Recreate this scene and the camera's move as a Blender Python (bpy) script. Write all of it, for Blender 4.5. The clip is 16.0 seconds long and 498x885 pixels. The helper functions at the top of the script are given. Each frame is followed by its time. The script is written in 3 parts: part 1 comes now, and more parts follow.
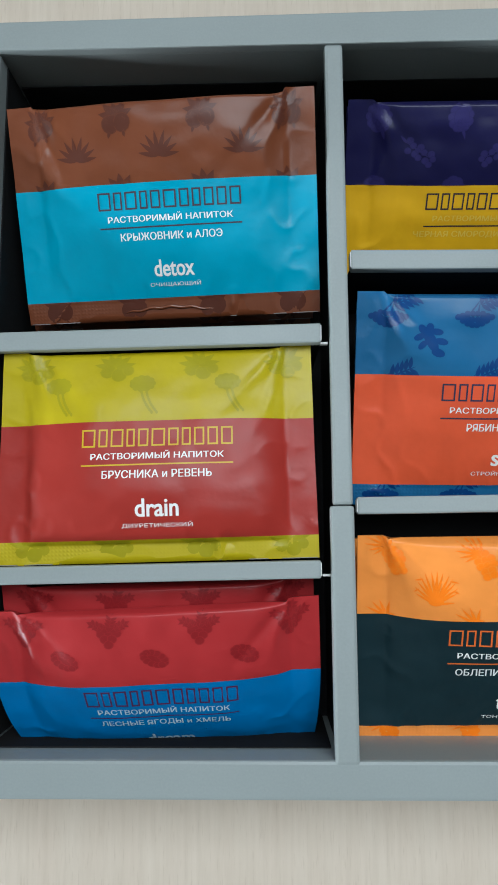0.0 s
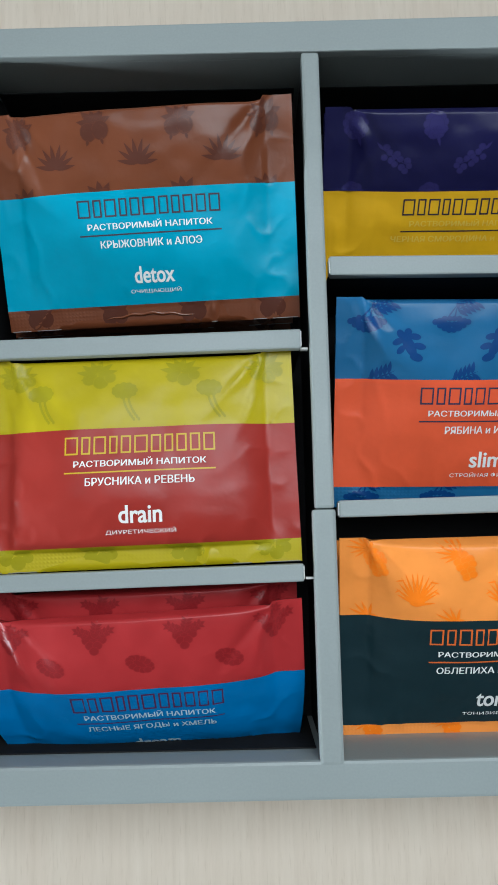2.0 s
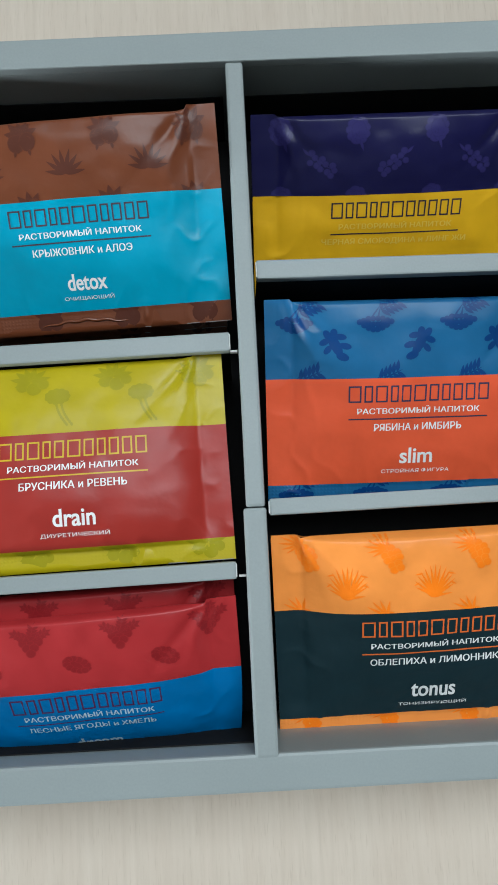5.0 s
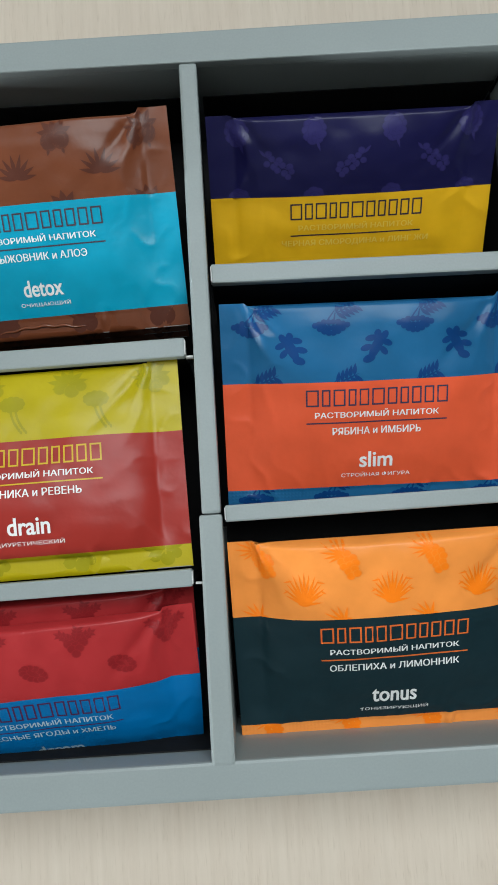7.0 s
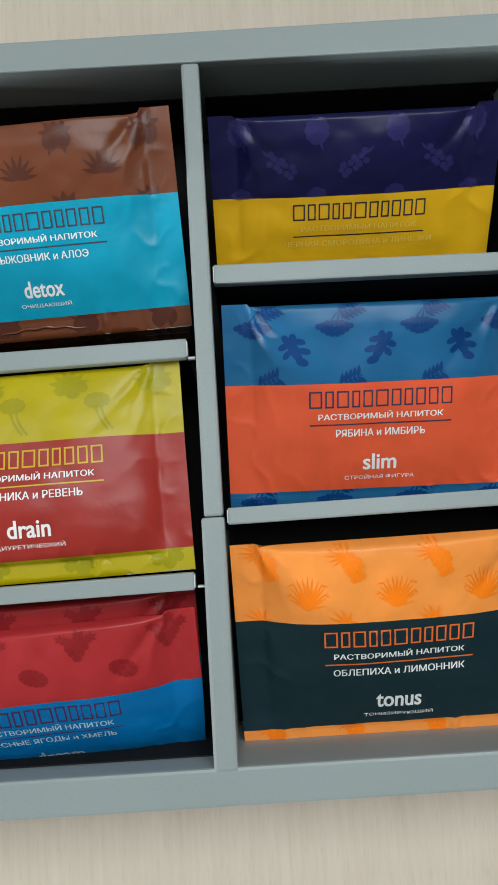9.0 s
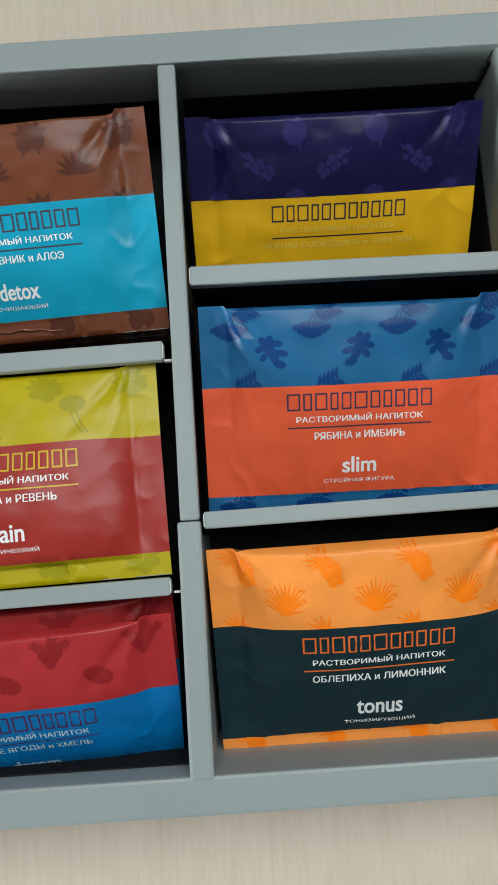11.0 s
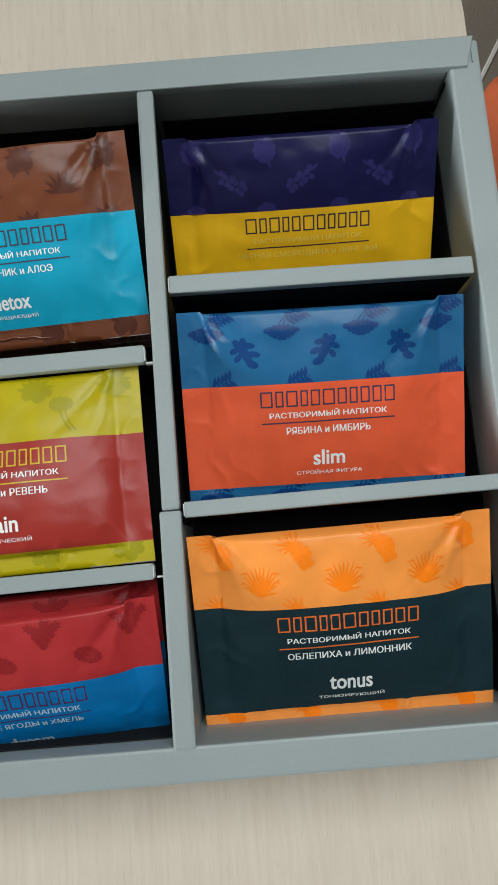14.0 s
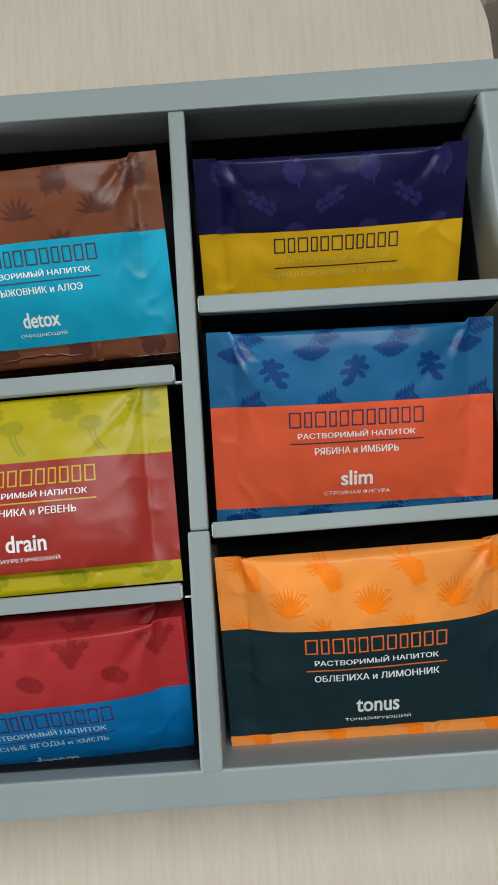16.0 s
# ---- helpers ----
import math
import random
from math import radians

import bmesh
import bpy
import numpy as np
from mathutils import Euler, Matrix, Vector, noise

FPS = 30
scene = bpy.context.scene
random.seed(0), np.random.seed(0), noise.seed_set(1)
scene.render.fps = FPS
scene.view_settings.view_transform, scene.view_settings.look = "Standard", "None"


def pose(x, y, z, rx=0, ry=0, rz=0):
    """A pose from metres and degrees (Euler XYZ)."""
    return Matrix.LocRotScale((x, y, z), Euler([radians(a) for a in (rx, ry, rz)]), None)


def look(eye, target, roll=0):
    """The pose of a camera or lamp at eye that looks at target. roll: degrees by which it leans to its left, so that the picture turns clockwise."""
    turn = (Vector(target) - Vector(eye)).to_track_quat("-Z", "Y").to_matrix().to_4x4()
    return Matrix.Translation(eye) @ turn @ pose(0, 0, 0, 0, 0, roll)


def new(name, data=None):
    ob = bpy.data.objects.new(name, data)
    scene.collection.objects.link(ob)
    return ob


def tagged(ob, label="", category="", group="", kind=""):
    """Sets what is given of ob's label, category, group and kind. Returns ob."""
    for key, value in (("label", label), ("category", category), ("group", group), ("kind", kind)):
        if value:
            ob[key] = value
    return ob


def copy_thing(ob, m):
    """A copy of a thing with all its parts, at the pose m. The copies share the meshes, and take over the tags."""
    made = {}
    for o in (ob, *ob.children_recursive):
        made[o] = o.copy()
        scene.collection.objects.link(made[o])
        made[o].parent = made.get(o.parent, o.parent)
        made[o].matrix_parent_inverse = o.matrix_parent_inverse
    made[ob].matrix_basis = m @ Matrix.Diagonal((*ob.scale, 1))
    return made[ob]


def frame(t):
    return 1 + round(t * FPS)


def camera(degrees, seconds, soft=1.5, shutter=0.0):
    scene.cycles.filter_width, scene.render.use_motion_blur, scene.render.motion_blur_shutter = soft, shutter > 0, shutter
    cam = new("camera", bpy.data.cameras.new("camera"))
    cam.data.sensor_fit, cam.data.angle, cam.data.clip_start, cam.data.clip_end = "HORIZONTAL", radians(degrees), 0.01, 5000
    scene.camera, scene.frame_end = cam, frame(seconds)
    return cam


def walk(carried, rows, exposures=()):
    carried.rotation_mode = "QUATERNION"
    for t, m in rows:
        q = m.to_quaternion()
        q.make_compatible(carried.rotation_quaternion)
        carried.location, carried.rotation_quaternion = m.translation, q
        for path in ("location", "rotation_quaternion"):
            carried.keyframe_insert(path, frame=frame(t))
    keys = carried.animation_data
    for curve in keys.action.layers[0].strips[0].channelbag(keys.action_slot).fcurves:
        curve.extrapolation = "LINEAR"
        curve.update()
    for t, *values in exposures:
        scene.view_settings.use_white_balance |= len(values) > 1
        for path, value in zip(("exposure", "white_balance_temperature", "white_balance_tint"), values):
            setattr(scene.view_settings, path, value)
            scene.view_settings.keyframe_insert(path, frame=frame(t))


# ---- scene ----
cam = camera(40.0, 16.0, 1.7)
ROWS = [
    (0, -0.02063, 0.06874, 0.26059, 6.88, 1.41, -0.31),
    (0.5, -0.02675, 0.06801, 0.26032, 6.67, 1.34, -0.12),
    (1, -0.02516, 0.06887, 0.26024, 6.58, 0.91, -0.12),
    (1.5, -0.02047, 0.07092, 0.26001, 6.47, 0.88, -0.55),
    (2, -0.02042, 0.07101, 0.26301, 6.64, 0.04, -1.20),
    (2.5, -0.01846, 0.07007, 0.26548, 6.71, 0.20, -1.16),
    (3, -0.01820, 0.06831, 0.26735, 7.11, 0.23, -1.10),
    (3.5, -0.01772, 0.06878, 0.26696, 7.09, 0.25, -1.05),
    (4, -0.01582, 0.07104, 0.26521, 6.86, 0.03, -1.38),
    (4.5, -0.00675, 0.06935, 0.26383, 6.89, 0.19, -2.30),
    (5, -0.00192, 0.06889, 0.26753, 6.98, -0.67, -2.80),
    (5.2, 0.00647, 0.06868, 0.26568, 6.97, -0.03, -3.24),
    (7.5, 0.01475, 0.07275, 0.26660, 6.34, -0.03, -3.43),
    (8, 0.01105, 0.07196, 0.26550, 6.61, -0.22, -3.24),
    (10.5, 0.02006, 0.07115, 0.26257, 7.05, 0.19, -3.79),
    (11, 0.02087, 0.07041, 0.26139, 7.37, -0.03, -3.68),
    (11.5, 0.02150, 0.06920, 0.26295, 7.78, -0.36, -3.86),
    (12, 0.02972, 0.06785, 0.26331, 8.02, 0.44, -4.35),
    (12.5, 0.03111, 0.06533, 0.26691, 8.00, 0.07, -4.38),
    (13, 0.02907, 0.06318, 0.27577, 8.28, -0.10, -4.33),
    (13.5, 0.03000, 0.06325, 0.27787, 8.34, 0.07, -4.51),
    (14, 0.02932, 0.06203, 0.27759, 8.31, 0.32, -4.56),
    (14.5, 0.02601, 0.06382, 0.27760, 8.38, 0.44, -4.37),
    (15, 0.02346, 0.06357, 0.27997, 8.17, -0.01, -4.38),
    (15.5, 0.02335, 0.06514, 0.27867, 8.45, 0.88, -3.96),
    (16, 0.02154, 0.06713, 0.27811, 8.90, 0.63, -3.90),
]
walk(cam, [(t, pose(x, y, z, rx, ry, rz)) for t, x, y, z, rx, ry, rz in ROWS],
     exposures=[(0.0, 0.0, 6150, 10), (5.2, 0.0, 6200, 10), (7.5, 0.0, 6500, 10), (10.5, -0.1, 6550, 10), (12.0, 0.03, 6600, 10), (13.0, 0.03, 6600, 10), (14.0, -0.06, 6600, 10), (16.0, -0.12, 6600, 10)])

# world, window light, room light
world = bpy.data.worlds.new("world")
scene.world = world
world.use_nodes = True
sky = world.node_tree.nodes.new("ShaderNodeTexSky")
sky.sky_type, sky.sun_disc = "NISHITA", False
sky.sun_elevation, sky.sun_rotation = radians(40), radians(0)
world.node_tree.links.new(sky.outputs[0], world.node_tree.nodes["Background"].inputs[0])
world.node_tree.nodes["Background"].inputs[1].default_value = 0.1

FLOOR_Z, CEIL_Z = -0.74, 2.16
X0, X1, Y0, Y1 = -3.6, 3.2, -3.0, 0.52
WINDOW_W = (-2.4, -0.4, 0.10, 0.62)     # in the west wall: y from, y to, z from, z to
WINDOW_N = (-0.32, 0.72, 0.74, 1.74)     # in the north wall: x from, x to, z from, z to


def window_lamp(name, eye, target, wide, high, energy):
    lamp = new(name, bpy.data.lights.new(name, "AREA"))
    lamp.data.shape, lamp.data.size, lamp.data.size_y = "RECTANGLE", wide, high
    lamp.data.energy, lamp.data.color = energy, (0.91, 1.0, 1.03)
    lamp.matrix_world = look(eye, target)


window_lamp("west_window_light", (X0 - 0.03, -1.4, 0.36), (0, 0.1, 0.05), 1.9, 0.46, 165.0)
window_lamp("window_light", (0.2, Y1 + 0.03, 1.24), (0.02, 0.1, 0.05), 0.95, 0.9, 21.0)


# ---- materials ----
def shader(name, rough=0.5, metal=0.0):
    m = bpy.data.materials.new(name)
    m.use_nodes = True
    b = m.node_tree.nodes["Principled BSDF"]
    b.inputs["Roughness"].default_value, b.inputs["Metallic"].default_value = rough, metal
    return m, m.node_tree, b


def noise_node(nt, scale, detail=3.0, stretch=None):
    co = nt.nodes.new("ShaderNodeTexCoord")
    n = nt.nodes.new("ShaderNodeTexNoise")
    n.inputs["Scale"].default_value, n.inputs["Detail"].default_value = scale, detail
    if stretch:
        mp = nt.nodes.new("ShaderNodeMapping")
        mp.inputs["Scale"].default_value = stretch
        nt.links.new(co.outputs["Object"], mp.inputs[0])
        nt.links.new(mp.outputs[0], n.inputs[0])
    else:
        nt.links.new(co.outputs["Object"], n.inputs[0])
    return n


def ramp(nt, fac, stops):
    r = nt.nodes.new("ShaderNodeValToRGB")
    e = r.color_ramp.elements
    while len(e) < len(stops):
        e.new(0.5)
    for k, (p, c) in zip(e, stops):
        k.position, k.color = p, (*c, 1)
    nt.links.new(fac, r.inputs[0])
    return r


def mix(nt, kind, fac, a, b):
    m = nt.nodes.new("ShaderNodeMix")
    m.data_type, m.blend_type = "RGBA", kind
    m.inputs[0].default_value = fac
    nt.links.new(a, m.inputs[6])
    nt.links.new(b, m.inputs[7])
    return m.outputs[2]


def bump(nt, b, height, strength, distance):
    n = nt.nodes.new("ShaderNodeBump")
    n.inputs["Strength"].default_value, n.inputs["Distance"].default_value = strength, distance
    nt.links.new(height, n.inputs["Height"])
    nt.links.new(n.outputs[0], b.inputs["Normal"])


def scaled(c, k):
    return tuple(min(1.0, v * k) for v in c)


def surface_material(name, colour, rough, grain, blotch, spread=0.06, strength=0.2, distance=0.0002, stretch=None):
    """A painted, printed or woven surface: fine grain, slow blotches, roughness and relief."""
    m, nt, b = shader(name, rough)
    fine, slow = noise_node(nt, grain, 4, stretch), noise_node(nt, blotch, 3)
    c1 = ramp(nt, fine.outputs[0], [(0.3, scaled(colour, 1 - spread)), (0.7, scaled(colour, 1 + spread))])
    c2 = ramp(nt, slow.outputs[0], [(0.3, scaled((1, 1, 1), 1 - spread)), (0.7, (1, 1, 1))])
    nt.links.new(mix(nt, "MULTIPLY", 1.0, c1.outputs[0], c2.outputs[0]), b.inputs["Base Color"])
    r = ramp(nt, slow.outputs[0], [(0.3, (rough * 0.85,) * 3), (0.7, (min(1, rough * 1.15),) * 3)])
    nt.links.new(r.outputs[0], b.inputs["Roughness"])
    bump(nt, b, fine.outputs[0], strength, distance)
    return m


def film(name, colour, rough=0.34):
    """Printed laminated sachet film with soft handling creases."""
    m, nt, b = shader(name, rough)
    fine, slow = noise_node(nt, 900, 3), noise_node(nt, 90, 3)
    c = ramp(nt, slow.outputs[0], [(0.3, scaled(colour, 0.93)), (0.7, scaled(colour, 1.05))])
    nt.links.new(c.outputs[0], b.inputs["Base Color"])
    b.inputs["Specular IOR Level"].default_value = 0.26
    r = ramp(nt, slow.outputs[0], [(0.3, (rough * 0.85,) * 3), (0.7, (rough * 1.2,) * 3)])
    nt.links.new(r.outputs[0], b.inputs["Roughness"])
    total = nt.nodes.new("ShaderNodeMath")
    total.operation = "MULTIPLY_ADD"
    nt.links.new(fine.outputs[0], total.inputs[0])
    total.inputs[1].default_value = 0.06
    nt.links.new(slow.outputs[0], total.inputs[2])
    bump(nt, b, total.outputs[0], 0.25, 0.0012)
    return m


def crimped(name, colour):
    """The pressed seal: a fine grid of dimples."""
    m, nt, b = shader(name, 0.34)
    b.inputs["Base Color"].default_value = (*colour, 1)
    co = nt.nodes.new("ShaderNodeTexCoord")
    waves = []
    for axis in ("X", "Y"):
        w = nt.nodes.new("ShaderNodeTexWave")
        w.bands_direction = axis
        w.inputs["Scale"].default_value, w.inputs["Distortion"].default_value = 260, 0.6
        nt.links.new(co.outputs["Object"], w.inputs[0])
        waves.append(w.outputs["Fac"])
    k = nt.nodes.new("ShaderNodeMath")
    k.operation = "MULTIPLY"
    nt.links.new(waves[0], k.inputs[0])
    nt.links.new(waves[1], k.inputs[1])
    patch = noise_node(nt, 60, 2)
    sep = nt.nodes.new("ShaderNodeSeparateXYZ")
    nt.links.new(co.outputs["Object"], sep.inputs[0])
    left = nt.nodes.new("ShaderNodeMapRange")
    left.inputs["From Min"].default_value, left.inputs["From Max"].default_value = 0.012, 0.034
    left.inputs["To Min"].default_value, left.inputs["To Max"].default_value = 1.0, 0.12
    nt.links.new(sep.outputs[0], left.inputs["Value"])
    k3 = nt.nodes.new("ShaderNodeMath")
    k3.operation = "MULTIPLY"
    nt.links.new(k.outputs[0], k3.inputs[0])
    nt.links.new(left.outputs[0], k3.inputs[1])
    k = k3
    k2 = nt.nodes.new("ShaderNodeMath")
    k2.operation = "MULTIPLY"
    nt.links.new(k.outputs[0], k2.inputs[0])
    nt.links.new(ramp(nt, patch.outputs[0], [(0.35, (0.35,) * 3), (0.6, (1,) * 3)]).outputs[0], k2.inputs[1])
    bump(nt, b, k2.outputs[0], 0.4, 0.0003)
    return m


def srgb(r, g, b):
    return tuple(((v / 255 + 0.055) / 1.055) ** 2.4 if v > 10 else v / 255 / 12.92 for v in (r, g, b))


CARD = surface_material("grey_card", (0.262, 0.296, 0.292), 0.5, 1400, 25, 0.03, 0.06, 0.0001)
CARD_INSIDE = surface_material("grey_card_inside", (0.26, 0.295, 0.29), 0.55, 1400, 25, 0.05, 0.15, 0.00012)
# near black: the shade deep in the box and its slot, put into colour
SHADE_BLACK = surface_material("shade_black_card", (0.012, 0.012, 0.0125), 0.85, 900, 25, 0.1, 0.2, 0.0002)
SHADE_BLACK.node_tree.nodes["Principled BSDF"].inputs["Specular IOR Level"].default_value = 0.12
CARD_EDGE = surface_material("raw_card_edge", (0.66, 0.66, 0.64), 0.8, 2500, 60, 0.08)
WALL = surface_material("wall_paint", (0.31, 0.30, 0.28), 0.8, 120, 3, 0.04, 0.3, 0.001)
CEILING = surface_material("ceiling_paint", (0.4, 0.4, 0.39), 0.85, 120, 3, 0.03, 0.3, 0.001)
FLOOR = surface_material("brown_floor", (0.30, 0.25, 0.20), 0.45, 60, 5, 0.15, 0.2, 0.0008)
PANEL_DARK = surface_material("dark_panel", (0.24, 0.20, 0.16), 0.8, 500, 12, 0.15, 0.4, 0.001)
PANEL_LINE = surface_material("pale_border", (0.75, 0.72, 0.66), 0.7, 400, 12, 0.08)
FABRIC = surface_material("rust_fabric", (0.55, 0.11, 0.035), 0.85, 1600, 20, 0.2, 0.5, 0.0006)
METAL = surface_material("dark_metal", (0.08, 0.08, 0.085), 0.4, 300, 10, 0.1)
WHITE_FRAME = surface_material("white_plastic", (0.78, 0.78, 0.77), 0.4, 300, 10, 0.03)


def laminate():
    m, nt, b = shader("pale_wood_laminate", 0.42)
    streak = noise_node(nt, 1.0, 5, (430, 22, 22))
    hair = noise_node(nt, 1.0, 4, (1400, 110, 110))
    broad = noise_node(nt, 1.0, 3, (75, 17, 17))
    c1 = ramp(nt, streak.outputs[0], [(0.3, (0.59, 0.503, 0.412)), (0.5, (0.62, 0.533, 0.440)), (0.75, (0.65, 0.562, 0.470))])
    c2 = ramp(nt, hair.outputs[0], [(0.30, (0.84, 0.81, 0.78)), (0.42, (0.97, 0.96, 0.95)), (0.58, (0.97, 0.96, 0.95)), (0.70, (1, 1, 1))])
    c3 = ramp(nt, broad.outputs[0], [(0.3, (0.95, 0.93, 0.92)), (0.7, (1, 1, 1))])
    c = mix(nt, "MULTIPLY", 0.7, c1.outputs[0], c2.outputs[0])
    nt.links.new(mix(nt, "MULTIPLY", 1.0, c, c3.outputs[0]), b.inputs["Base Color"])
    r = ramp(nt, streak.outputs[0], [(0.3, (0.5,) * 3), (0.7, (0.38,) * 3)])
    nt.links.new(r.outputs[0], b.inputs["Roughness"])
    bump(nt, b, hair.outputs[0], 0.15, 0.0001)
    return m


LAMINATE = laminate()


# ---- building helpers ----
def part(name, bm, material, parent=None, label="", smooth=False):
    me = bpy.data.meshes.new(name)
    bm.to_mesh(me)
    bm.free()
    for m in material if isinstance(material, (list, tuple)) else [material]:
        me.materials.append(m)
    if smooth:
        me.polygons.foreach_set("use_smooth", [True] * len(me.polygons))
    ob = new(name, me)
    if parent:
        ob.parent = parent
    if label:
        ob["label"] = label
    return ob


def box(bm, x0, x1, y0, y1, z0, z1, bevel=0.0):
    r = bmesh.ops.create_cube(bm, size=1, matrix=Matrix.Translation(((x0 + x1) / 2, (y0 + y1) / 2, (z0 + z1) / 2)) @ Matrix.Diagonal((x1 - x0, y1 - y0, z1 - z0, 1)))
    if bevel:
        edges = list({e for v in r["verts"] for e in v.link_edges})
        bmesh.ops.bevel(bm, geom=edges, offset=bevel, segments=2, affect="EDGES", profile=0.6)
    return bm


def slab(name, dims, material, parent=None, label="", bevel=0.0):
    return part(name, box(bmesh.new(), *dims, bevel), material, parent, label)


def prism(outline, z0, z1, bevel=0.0):
    """A plate with the given outline (counter-clockwise, x and y), from z0 to z1."""
    bm = bmesh.new()
    lo, hi = [bm.verts.new((x, y, z0)) for x, y in outline], [bm.verts.new((x, y, z1)) for x, y in outline]
    bm.faces.new(lo[::-1]), bm.faces.new(hi)
    n = len(outline)
    for i in range(n):
        bm.faces.new((lo[i], lo[(i + 1) % n], hi[(i + 1) % n], hi[i]))
    if bevel:
        bmesh.ops.bevel(bm, geom=[e for e in bm.edges if abs(e.verts[0].co.z - e.verts[1].co.z) < 1e-7], offset=bevel, segments=2, affect="EDGES", profile=0.6)
    return bm


# ---- the room ----
tagged(slab("floor", (X0 - 0.1, X1 + 0.1, Y0 - 0.1, Y1 + 0.1, FLOOR_Z - 0.1, FLOOR_Z), FLOOR), "dark brown smooth floor beneath the table", "floor", kind="structure")
tagged(slab("ceiling", (X0 - 0.1, X1 + 0.1, Y0 - 0.1, Y1 + 0.1, CEIL_Z, CEIL_Z + 0.1), CEILING), "plain white painted ceiling of the room", "ceiling", kind="structure")
tagged(slab("wall_south", (X0 - 0.1, X1 + 0.1, Y0 - 0.1, Y0, FLOOR_Z, CEIL_Z), WALL), "plain cream painted wall of the room", "wall", kind="structure")
tagged(slab("wall_east", (X1, X1 + 0.1, Y0, Y1, FLOOR_Z, CEIL_Z), WALL), "plain painted side wall", "wall", kind="structure")
a0, a1, z0, z1 = WINDOW_W
bm = bmesh.new()
for d in ((Y0, a0, FLOOR_Z, CEIL_Z), (a1, Y1, FLOOR_Z, CEIL_Z), (a0, a1, FLOOR_Z, z0), (a0, a1, z1, CEIL_Z)):
    box(bm, X0 - 0.1, X0, *d)
tagged(part("wall_west", bm, WALL), "painted wall with a window opening", "wall", kind="structure")
win = tagged(new("window_2"), "white framed window at the side of the room", "window", kind="structure")
for d in ((a0, a0 + 0.05, z0, z1), (a1 - 0.05, a1, z0, z1), (a0 + 0.05, a1 - 0.05, z0, z0 + 0.05), (a0 + 0.05, a1 - 0.05, z1 - 0.05, z1)):
    slab("window_frame", (X0 - 0.095, X0 - 0.055, *d), WHITE_FRAME, win, bevel=0.004)
a0, a1, z0, z1 = WINDOW_N
bm = bmesh.new()
for d in ((X0 - 0.1, a0, FLOOR_Z, CEIL_Z), (a1, X1 + 0.1, FLOOR_Z, CEIL_Z), (a0, a1, FLOOR_Z, z0), (a0, a1, z1, CEIL_Z)):
    box(bm, d[0], d[1], Y1, Y1 + 0.1, d[2], d[3])
tagged(part("wall_north", bm, WALL), "painted wall with a window opening", "wall", kind="structure")
win = tagged(new("window_1"), "white framed window that lights the table", "window", kind="structure")
for d in ((a0, a0 + 0.05, z0, z1), (a1 - 0.05, a1, z0, z1), (a0 + 0.05, a1 - 0.05, z0, z0 + 0.05), (a0 + 0.05, a1 - 0.05, z1 - 0.05, z1)):
    slab("window_frame", (d[0], d[1], Y1 + 0.055, Y1 + 0.095, d[2], d[3]), WHITE_FRAME, win, bevel=0.004)

# ---- the table ----
TX, TY, TR = 0.143, 0.35, 0.06
table = tagged(new("table"), "pale wood laminate table with a rounded corner", "table")
outline = [(-0.70, -0.45), (TX, -0.45)]
outline += [(TX - TR + TR * math.cos(a), TY - TR + TR * math.sin(a)) for a in np.linspace(0, math.pi / 2, 16)]
outline += [(-0.70, TY)]
part("tabletop", prism(outline, -0.024, 0.0, 0.0015), LAMINATE, table)
for x in (-0.66, 0.06):
    for y in (-0.4, 0.24):
        slab("leg", (x, x + 0.04, y, y + 0.04, FLOOR_Z, -0.024), METAL, table, "dark metal leg", 0.003)

# ---- things beside the table ----
stool = tagged(new("stool"), "low stool with a rust orange fabric seat on the floor", "stool")
sx0, sx1, sy0, sy1 = 0.260, 0.60, 0.10, 0.45
bm = box(bmesh.new(), sx0, sx1, sy0, sy1, -0.31, -0.25)
bmesh.ops.bevel(bm, geom=bm.edges[:], offset=0.025, segments=4, affect="EDGES", profile=0.5)
part("seat", bm, FABRIC, stool, smooth=True)
for x in (sx0 + 0.03, sx1 - 0.06):
    for y in (sy0 + 0.03, sy1 - 0.06):
        slab("leg", (x, x + 0.03, y, y + 0.03, FLOOR_Z, -0.311), METAL, stool, "dark metal leg", 0.003)
# stand-in for a bordered floor mat, built upright against the wall
panel = tagged(new("mat_panel"), "dark brown floor mat with a thin pale border, stood up as a panel on the wall", "panel")
px0, px1, pz0, pz1, py = 0.245, 0.95, -0.70, -0.235, Y1 - 0.012
slab("panel_body", (px0, px1, py, Y1 - 0.0003, pz0, pz1), PANEL_DARK, panel, bevel=0.002)
for d in ((px0 + 0.05, px0 + 0.054, pz0 + 0.05, pz1 - 0.05), (px1 - 0.054, px1 - 0.05, pz0 + 0.05, pz1 - 0.05), (px0 + 0.054, px1 - 0.054, pz1 - 0.054, pz1 - 0.05), (px0 + 0.054, px1 - 0.054, pz0 + 0.05, pz0 + 0.054)):
    slab("border", (d[0], d[1], py - 0.001, py + 0.0005, d[2], d[3]), PANEL_LINE, panel, "thin pale border line")

